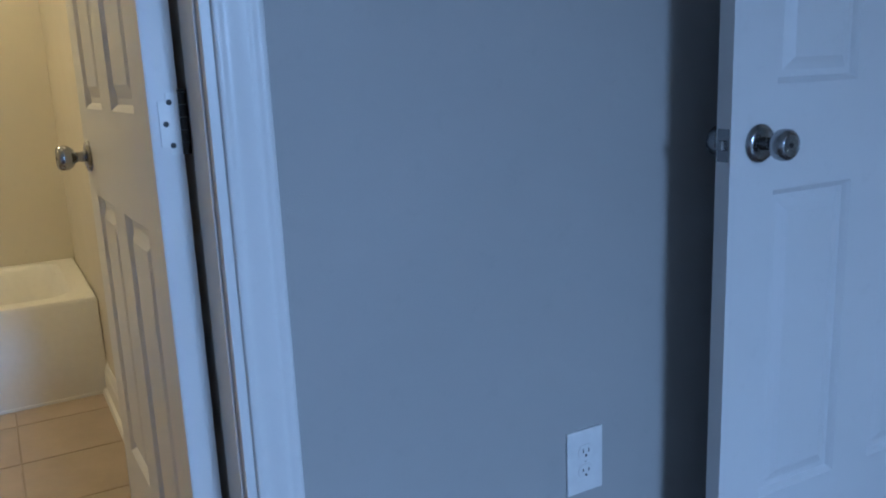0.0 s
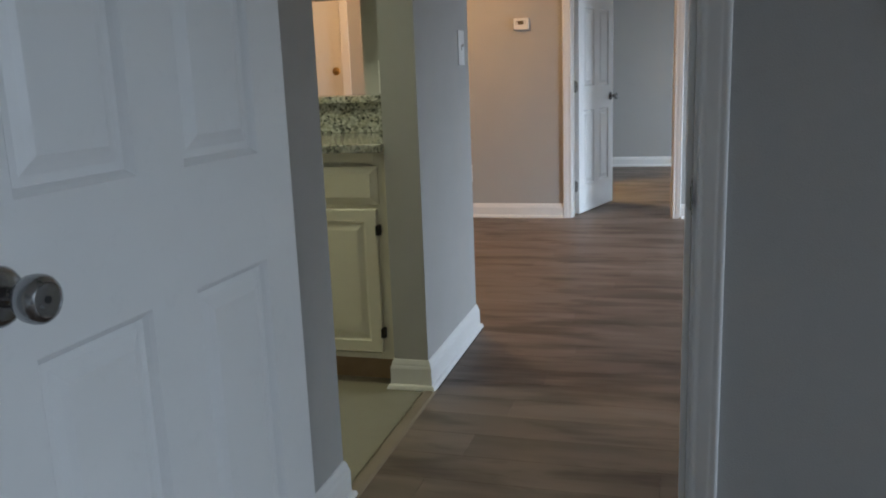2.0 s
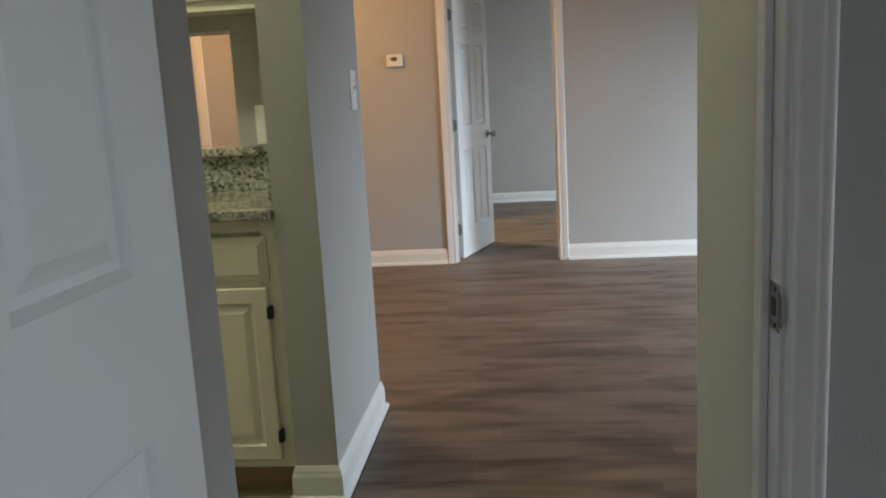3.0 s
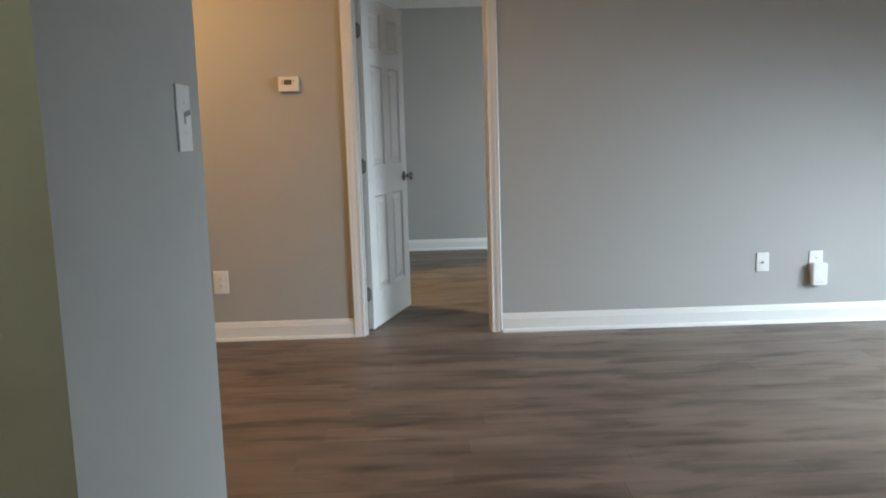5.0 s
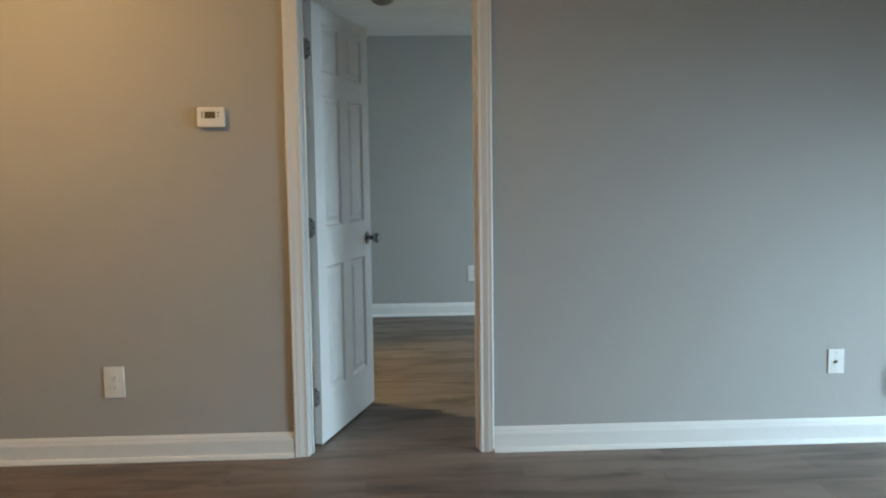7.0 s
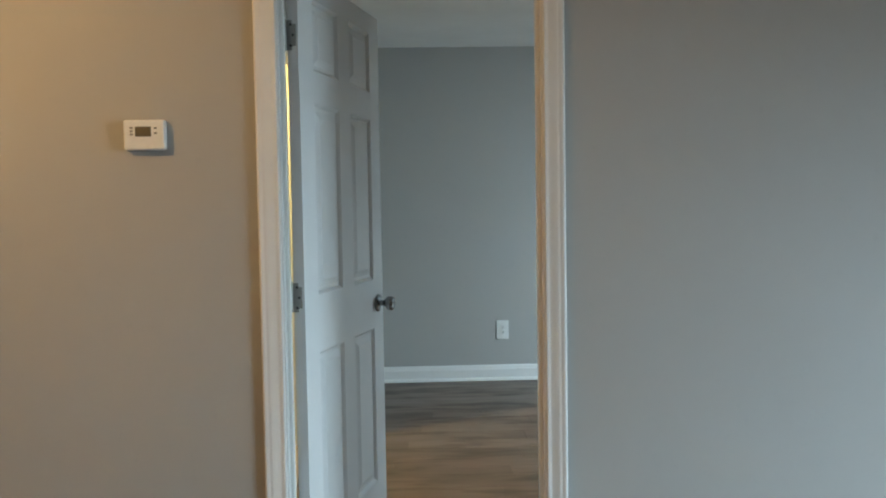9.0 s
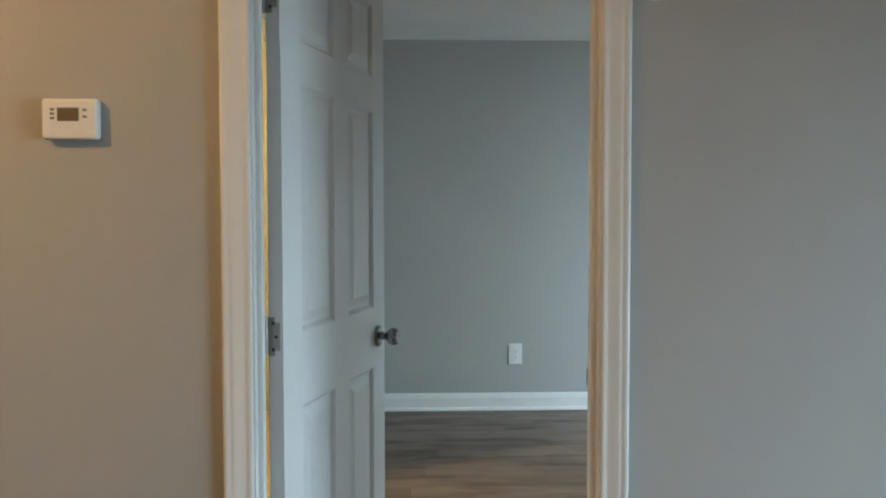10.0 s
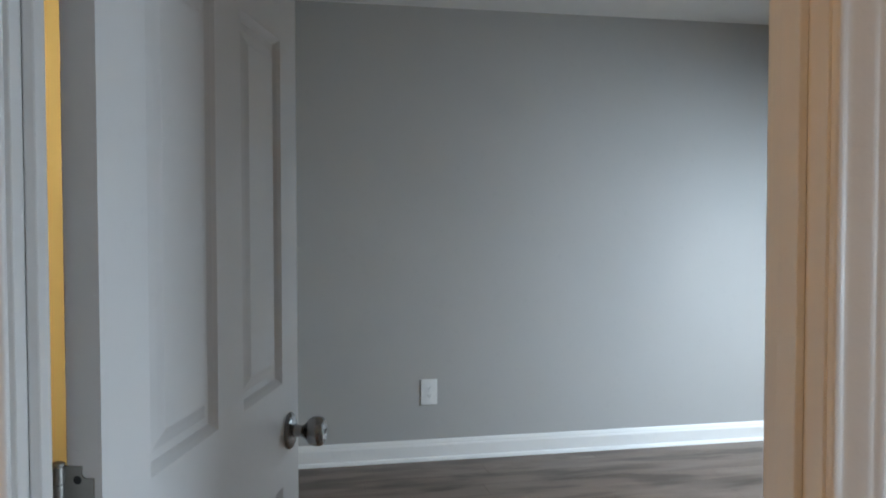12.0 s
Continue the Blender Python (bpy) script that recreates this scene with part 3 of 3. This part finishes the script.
outlet(on_west(-5.915, 0.327), 0.082, 0.125)
outlet(on_north(-0.853, 0.354), label="white outlet with an oversized cover plate above the baseboard")
outlet(on_north(0.994, 0.370, 3.552), label="white duplex outlet on the far bedroom wall")
outlet(on_north(2.670, 0.369), 0.080, 0.124, "white outlet with a plug-in device in it", faces=(1,))
light_switch(on_west(-3.035, 1.230), "white toggle light switch on the kitchen wall end")
light_switch(on_north(1.090, 1.235, -4.958), "white light switch beside the bedroom door")
light_switch(on_north(-0.415, 1.127, -3.027), "white light switch on the kitchen wall above the counter")

jack = thing("cable_jack", "white wall plate with a coaxial cable jack", "wall plate", on_north(2.353, 0.373))
plate(jack, 0.074, 0.112)
smooth(part("connector", lathe([(0.0050, 0.0075), (0.0075, 0.0075), (0.0078, 0.005), (0.014, 0.0048), (0.0145, 0.002)], 18), STEEL, jack, "dark threaded metal connector"))
screw(jack, 0, 0.042)
screw(jack, 0, -0.042)

plug = thing("plug_in_device", "white rounded plug-in device hanging in the outlet", "plug-in device", on_north(2.678, 0.295))
smooth(part("housing", bevelled(0.088, 0.132, 0.042, 0.006, 0.012), PLASTIC, plug, m=pose(0, 0.0085, 0)), 40)
part("prong_plate", brick(-0.022, 0.022, 0.0057, 0.010, 0.030, 0.062, 0.001), PLASTIC, plug)
part("vent_slit", brick(-0.022, 0.022, 0.0500, 0.0508, -0.046, -0.044), GREYMARK, plug)

thermostat = thing("thermostat", "white thermostat with a small dark display on the wall", "thermostat", on_north(-0.390, 1.489))
part("back_plate", brick(-0.050, 0.050, 0, 0.006, -0.036, 0.036, 0.001), PLASTIC, thermostat)
body = bevelled(0.115, 0.084, 0.022, 0.005, 0.007)
for v in body.verts:
    v.co.z *= 1 + 0.035 * (1 - (v.co.x / 0.0575) ** 2)
smooth(part("cover", body, PLASTIC, thermostat, m=pose(0, 0.006, 0)), 40)
part("display_bezel", brick(-0.0225, 0.0225, 0.0277, 0.0283, -0.0135, 0.0150, 0.0008), GREYMARK, thermostat, m=pose(0.002, 0, 0.008))
part("display", brick(-0.0205, 0.0205, 0.0280, 0.0288, -0.0115, 0.0130), LCD, thermostat, "dark brown display", m=pose(0.002, 0, 0.008))
for x, zs in ((0.0345, (0.019, 0.010, 0.001)), (-0.0325, (0.018, 0.004))):
    for z in zs:
        part("button", brick(-0.0045, 0.0045, 0.0277, 0.0292, -0.0026, 0.0026, 0.0009), GREYMARK, thermostat, m=pose(x, 0, z))

# strike plates in the right-hand jambs
for x, y, z, s in ((D1[1], -4.937, 0.908, -1), (D2[1], 0.081, 0.909, 1)):
    st = thing("strike_plate", "nickel strike plate with a curved lip let into the door frame", "strike plate", pose(x, y, z))
    part("flat_plate", brick(-0.0014, 0.0004, -0.018, 0.016, -0.029, 0.029, 0.0006), NICKEL, st)
    part("bolt_hole", brick(-0.0019, -0.0010, -0.007, 0.008, -0.011, 0.011), DARK, st)
    lip = bmesh.new()
    prof = [(-0.0014, 0.016), (-0.0040, 0.021), (-0.0045, 0.026), (-0.0020, 0.030), (-0.0006, 0.030), (-0.0030, 0.0255), (-0.0025, 0.021), (0.0002, 0.016)]
    lo = [lip.verts.new((a, s * b, -0.019)) for a, b in prof]
    hi = [lip.verts.new((a, s * b, 0.019)) for a, b in prof]
    for i in range(8):
        lip.faces.new((lo[i], lo[(i + 1) % 8], hi[(i + 1) % 8], hi[i]))
    lip.faces.new(lo)
    lip.faces.new(list(reversed(hi)))
    smooth(part("lip", lip, NICKEL, st), 50)
    for z in (-0.022, 0.022):
        part("screw", lathe([(-0.0012, 0.0034), (-0.0022, 0.0028)], 12, "X"), DARK, st, m=pose(0, -0.004, z))

# ---- entry door, seen through the serving hatch ----
entry = thing("door_4", "white flush entry door with brass deadbolt and knob, closed", "door", pose(-2.736, 0.03, 0), kind="structure")
part("leaf", brick(0.003, 0.857, 0.0, 0.044, 0.008, 2.04, 0.002), DOORPAINT, entry)
bolt = part("deadbolt", lathe([(0.0, 0.032), (-0.006, 0.0325), (-0.013, 0.028), (-0.017, 0.018), (-0.022, 0.017), (-0.0225, 0.010)], 28), BRASS, entry, "worn brass deadbolt", m=pose(0.796, 0, 1.197))
smooth(bolt, 35)
part("thumb_turn", brick(-0.004, 0.004, -0.040, -0.021, -0.014, 0.014, 0.003), BRASS, bolt)
handle = part("door_handle", lathe([(-0.002, 0.012), (0.0, 0.012)], 16), BRASS, entry, "worn brass round knob", m=pose(0.800, 0, 0.93))
knob_set(handle, 0, 0, 0, -1, BRASS)
part("latch_edge", brick(0.8565, 0.8585, -0.0008, 0.010, 1.150, 1.210), BRASS, entry)
jamb(pose(-2.736, 0.0, 0), 0.86, 0.12, 2.055, 0.076, 0.115)
structure("trim", brick(-1.870, -1.802, -0.012, 0, 0, 2.129, 0.002), TRIM, "flat painted entry door casing")
structure("trim", brick(-2.810, -2.742, -0.012, 0, 0, 2.129, 0.002), TRIM, "flat painted entry door casing")
structure("trim", brick(-2.7415, -1.8705, -0.012, 0, 2.061, 2.129, 0.002), TRIM, "flat painted entry door casing")


# ---- kitchen ----
def raised_panel(w, h, t, rail):
    """Cabinet front with a raised, bevelled field. Local x, z in its plane, y towards the back."""
    bm = bmesh.new()
    rings = ((0.0, t), (0.0, 0.003), (0.003, 0.0), (rail - 0.006, 0.0), (rail, 0.009), (rail + 0.006, 0.0095), (rail + 0.026, 0.0015), (rail + 0.032, 0.001))
    loops = [[bm.verts.new((x, y, z)) for x, z in ((d, d), (w - d, d), (w - d, h - d), (d, h - d))] for d, y in rings]
    for a, b in zip(loops, loops[1:]):
        for i in range(4):
            bm.faces.new((a[i], a[(i + 1) % 4], b[(i + 1) % 4], b[i]))
    bm.faces.new(loops[0])
    bm.faces.new(loops[-1])
    return bm


def drawer_slab(w, h, t):
    """Drawer front: a flat field raised over a broad bevel on all four sides."""
    bm = bmesh.new()
    rings = ((0.0, t), (0.0, 0.011), (0.002, 0.0098), (0.022, 0.002), (0.0255, 0.0), (0.027, 0.0))
    loops = [[bm.verts.new((x, y, z)) for x, z in ((d, d), (w - d, d), (w - d, h - d), (d, h - d))] for d, y in rings]
    for a, b in zip(loops, loops[1:]):
        for i in range(4):
            bm.faces.new((a[i], a[(i + 1) % 4], b[(i + 1) % 4], b[i]))
    bm.faces.new(loops[0])
    bm.faces.new(loops[-1])
    return bm


def bar_pull(parent, x, z):
    pull = part("handle", brick(-0.048, 0.048, -0.030, -0.024, -0.003, 0.003, 0.0025), IRON, parent, "dark bronze bar pull", m=pose(x, 0, z))
    for s in (-1, 1):
        smooth(part("post", lathe([(0.0, 0.0075), (-0.004, 0.006), (-0.008, 0.0038), (-0.026, 0.0038)], 14), IRON, pull, m=pose(s * 0.040, 0, 0)))


def cup_hinge(parent, x, z):
    h = part("hinge", brick(0.0, 0.011, -0.0035, 0.0185, -0.019, 0.019, 0.002), IRON, parent, "dark bronze cabinet hinge", m=pose(x, 0, z))
    smooth(part("knuckle", lathe([(-0.017, 0.0045), (0.017, 0.0045)], 14, "Z"), IRON, h, m=pose(0.001, -0.004, 0)))


def base_cabinet(m, w):
    """Base unit with one drawer over one door. Local x along the front, y to the back, front frame at y 0."""
    cab = thing("base_cabinet", "cream painted base cabinet with raised-panel drawer and door", "kitchen cabinet", m, "kitchen base cabinets")
    part("carcass", brick(0, w, 0.020, 0.585, 0.10, 0.866), CABINET, cab)
    for a, b, c, d in ((0, 0.046, 0.10, 0.866), (w - 0.046, w, 0.10, 0.866)):
        part("face_frame", brick(a, b, 0, 0.0195, c, d, 0.0015), CABINET, cab)
    for c, d in ((0.10, 0.121), (0.660, 0.682), (0.830, 0.866)):
        part("face_rail", brick(0.0465, w - 0.0465, 0.0005, 0.0195, c, d, 0.0015), CABINET, cab)
    part("toe_kick", brick(0, w, 0.060, 0.075, 0, 0.0995), KICK, cab, "bare brown wooden toe kick")
    drawer = part("drawer_front", drawer_slab(w - 0.058, 0.136, 0.018), CABINET, cab, m=pose(0.029, -0.0185, 0.681))
    bar_pull(drawer, (w - 0.058) / 2 - 0.062, 0.070)
    door = part("cabinet_door", raised_panel(w - 0.064, 0.535, 0.018, 0.050), CABINET, cab, m=pose(0.026, -0.0185, 0.130))
    bar = part("handle", lathe([(0.0, 0.008), (-0.010, 0.006), (-0.018, 0.012), (-0.026, 0.012), (-0.028, 0.008)], 18), IRON, door, "dark bronze knob", m=pose(0.030, 0, 0.478))
    smooth(bar, 35)
    for z in (0.076, 0.460):
        cup_hinge(door, w - 0.064, z)
    return cab


first = base_cabinet(pose(-0.705, -3.629, 0), 0.470)
copy_thing(first, pose(-1.176, -3.629, 0))
top = tagged(new("countertop", mesh("countertop", brick(-1.19, -0.2325, -3.668, -3.031, 0.867, 0.897, 0.005, 3), GRANITE)), "speckled grey and beige polished granite countertop", "countertop")
splash = tagged(new("backsplash", mesh("backsplash", brick(-1.19, -0.251, -3.0505, -3.0275, 0.8975, 1.0215, 0.002), GRANITE)), "speckled granite backsplash behind the counter", "backsplash")
side = tagged(new("side_splash", mesh("side_splash", brick(-0.2505, -0.2300, -3.624, -3.0275, 0.8975, 1.060, 0.002), GRANITE)), "speckled granite side splash on the wall end", "backsplash")
ledge = tagged(new("bar_ledge", mesh("bar_ledge", brick(-1.76, -0.447, -3.087, -2.737, 1.0225, 1.0535, 0.006, 3), GRANITE)), "speckled granite bar ledge on the serving hatch", "countertop")

upper = thing("wall_cabinet", "cream painted wall cabinet above the counter", "kitchen cabinet", pose(-0.994, -3.330, 1.492))
part("carcass", brick(0, 0.764, 0.020, 0.304, 0.022, 0.76), CABINET, upper)
part("face_frame", brick(0, 0.764, 0, 0.0195, 0.0, 0.76, 0.002), CABINET, upper)
part("bottom_rail", brick(0, 0.764, 0.0196, 0.040, 0.004, 0.0215, 0.001), CABINET, upper)
for x in (0.012, 0.388):
    part("cabinet_door", raised_panel(0.364, 0.715, 0.018, 0.052), CABINET, upper, m=pose(x, -0.0185, 0.030))
part("mounting_bracket", brick(0.44, 0.48, 0.12, 0.15, 0.016, 0.0218, 0.002), IRON, upper)

# ---- bathtub in the bathroom ----
tub = thing("bathtub", "white enamelled built-in bathtub with a plain apron", "bathtub", pose(-2.692, -8.057, 0))
bm = bmesh.new()
L, W, H = 1.515, 0.775, 0.347
rings = [(0, 0, L, W, 0.0), (0, 0, L, W, H - 0.012), (0.006, 0.006, L - 0.006, W - 0.010, H), (0.07, 0.05, L - 0.07, W - 0.085, H), (0.085, 0.065, L - 0.085, W - 0.10, H - 0.02), (0.14, 0.12, L - 0.13, W - 0.15, 0.10), (0.22, 0.18, L - 0.22, W - 0.22, 0.06)]
loops = []
for y0, x0, y1, x1, z in rings:
    r = 0.002 if z < H - 0.013 and y0 == 0 else 0.006 if y0 < 0.05 else 0.09
    pts = []
    for cx, cy, a0 in ((x1 - r, y1 - r, 0), (x0 + r, y1 - r, 90), (x0 + r, y0 + r, 180), (x1 - r, y0 + r, 270)):
        for k in range(7):
            a = radians(a0 + 15 * k)
            pts.append(bm.verts.new((cx + r * math.cos(a), cy + r * math.sin(a), z)))
    loops.append(pts)
for a, b in zip(loops, loops[1:]):
    for i in range(28):
        bm.faces.new((a[i], a[(i + 1) % 28], b[(i + 1) % 28], b[i]))
bm.faces.new(loops[-1])
bm.faces.new(loops[0])
smooth(part("basin", bm, TUB, tub), 40)
part("apron_foot", brick(W - 0.012, W + 0.004, 0.004, L - 0.004, 0, 0.012, 0.003), TUB, tub)
wall("wall_bath_south", "x", -8.26, -8.06, -2.69, -0.214, material=BATHPAINT, label="cream painted bathroom wall")


# ---- ceiling lamps that light the rooms ----
def ceiling_lamp(x, y):
    lamp = thing("ceiling_lamp", "flush round ceiling lamp with a frosted glass bowl, switched on", "ceiling lamp", pose(x, y, CEIL), "ceiling lamps")
    part("canopy", lathe([(0.0, 0.10), (-0.022, 0.10), (-0.028, 0.085)], 36, "Z"), NICKEL, lamp)
    bowl = part("bowl", lathe([(-0.026, 0.14), (-0.045, 0.138), (-0.072, 0.115), (-0.090, 0.075), (-0.097, 0.03), (-0.098, 0.005)], 36, "Z"), LAMPGLASS, lamp)
    smooth(bowl)
    part("finial", lathe([(-0.098, 0.008), (-0.106, 0.009), (-0.114, 0.004)], 16, "Z"), NICKEL, lamp)


for x, y in ((-1.25, -1.25), (-1.75, -7.15), (-1.0, 1.55), (-1.3, -4.0)):
    ceiling_lamp(x, y)

off = thing("ceiling_fixture", "small dark round ceiling fixture, switched off", "ceiling fixture", pose(0.30, 1.60, CEIL))
smooth(part("base", lathe([(0.0, 0.070), (-0.024, 0.071), (-0.034, 0.062)], 32, "Z"), STEEL, off))
smooth(part("stem", lathe([(-0.034, 0.016), (-0.046, 0.016)], 20, "Z"), STEEL, off))
smooth(part("dome", lathe([(-0.046, 0.076), (-0.060, 0.084), (-0.095, 0.080), (-0.122, 0.060), (-0.137, 0.034), (-0.142, 0.006)], 32, "Z"), GREYMARK, off))


# ---- floors, laid piece by piece ----
def slab(name, x0, x1, y0, y1, material, label, top=-0.0105):
    return structure(name, brick(x0, x1, y0, y1, -0.12, top), material, label)


PIECES = {}


def piece(name, parent, x0, x1, y0, y1, material, chamfer=0.0012, top=0.0):
    """One plank or tile with eased edges; alike pieces share their mesh."""
    w, d = round(x1 - x0, 3), round(y1 - y0, 3)
    key = (name, w, d, material.name)
    if key not in PIECES:
        lo, hi = -0.010, 0.0
        rings = ((0, lo), (0, hi - chamfer), (chamfer, hi))
        vs = []
        for c, z in rings:
            vs += [(-w / 2 + c, -d / 2 + c, z), (w / 2 - c, -d / 2 + c, z), (w / 2 - c, d / 2 - c, z), (-w / 2 + c, d / 2 - c, z)]
        fs = [(4 * r + i, 4 * r + (i + 1) % 4, 4 * r + 4 + (i + 1) % 4, 4 * r + 4 + i) for r in range(2) for i in range(4)] + [(8, 9, 10, 11)]
        me = bpy.data.meshes.new(name)
        me.from_pydata(vs, [], fs)
        me.materials.append(material)
        PIECES[key] = me
    ob = new(name, PIECES[key])
    ob.parent = parent
    ob.location = ((x0 + x1) / 2, (y0 + y1) / 2, top)


def planks(floor, x0, x1, y0, y1, start=0):
    """Vinyl planks that run along x, with staggered ends."""
    wide, long, gap = 0.152, 1.22, 0.0003
    rows = math.ceil((y1 - y0) / wide)
    for r in range(rows):
        a, b = y0 + r * wide, min(y1, y0 + (r + 1) * wide)
        if b - a < 0.02:
            continue
        x = x0 - ((r + start) * 0.47 % 1.0) * long
        while x < x1:
            u0, u1 = max(x, x0), min(x + long, x1)
            if u1 - u0 > 0.03:
                piece("plank", floor, u0 + gap, u1 - gap, a + gap, b - gap, PLANK, 0.0003)
            x += long


def tiles(floor, x0, x1, y0, y1, size, material):
    gap = 0.002
    nx, ny = math.ceil((x1 - x0) / size), math.ceil((y1 - y0) / size)
    for i in range(nx):
        for j in range(ny):
            piece("tile", floor, x0 + i * size + gap, min(x1, x0 + (i + 1) * size) - gap, y0 + j * size + gap, min(y1, y0 + (j + 1) * size) - gap, material, 0.001)


fl = slab("floor_living", -4.0, EXT, -4.97, 0.06, SUBFLOOR, "grey-brown wood-look vinyl plank floor")
planks(fl, -4.0, EXT, -2.903, 0.06)
planks(fl, -0.069, EXT, -4.903, -2.903, 1)
fb = slab("floor_far_bedroom", -0.20, FAR, 0.0605, 3.552, SUBFLOOR, "grey-brown wood-look vinyl plank floor")
planks(fb, -0.20, FAR, 0.0605, 3.552, 2)
f1 = slab("floor_bedroom", HALL, EXT, -8.6, -4.9705, SUBFLOOR, "grey-brown wood-look vinyl plank floor")
planks(f1, HALL, EXT, -8.6, -4.9035, 3)
fk = slab("floor_kitchen", -4.0, -0.119, -4.858, -2.903, SHEET, "plain beige sheet vinyl kitchen floor", 0.001)
fbath = slab("floor_bath", -2.69, HALL, -8.06, -6.54, GROUT, "beige ceramic tile bathroom floor", -0.004)
fbath.location.z = 0.002
tiles(fbath, -2.69, -0.13, -8.06, -6.54, 0.305, BATHTILE)
ff = slab("floor_far_bath", -2.2, -0.205, 0.10, 3.552, GROUT, "beige ceramic tile bathroom floor", -0.004)
ff.location.z = 0.002
tiles(ff, -2.14, -0.21, 0.10, 3.552, 0.61, BATHTILE)
structure("threshold", sweep([(-0.114, -4.456), (-0.114, -3.652)], [(0, 0), (-0.046, 0), (-0.046, 0.001), (-0.038, 0.005), (-0.010, 0.006), (0, 0.004)], 1), STRIP, "tan vinyl transition strip between tile and planks")
structure("threshold", sweep([(-0.132, -7.272), (-0.132, -6.545)], [(0, 0), (-0.046, 0), (-0.046, 0.001), (-0.038, 0.005), (-0.010, 0.006), (0, 0.004)], 1), STRIP, "tan vinyl transition strip at the bathroom door")
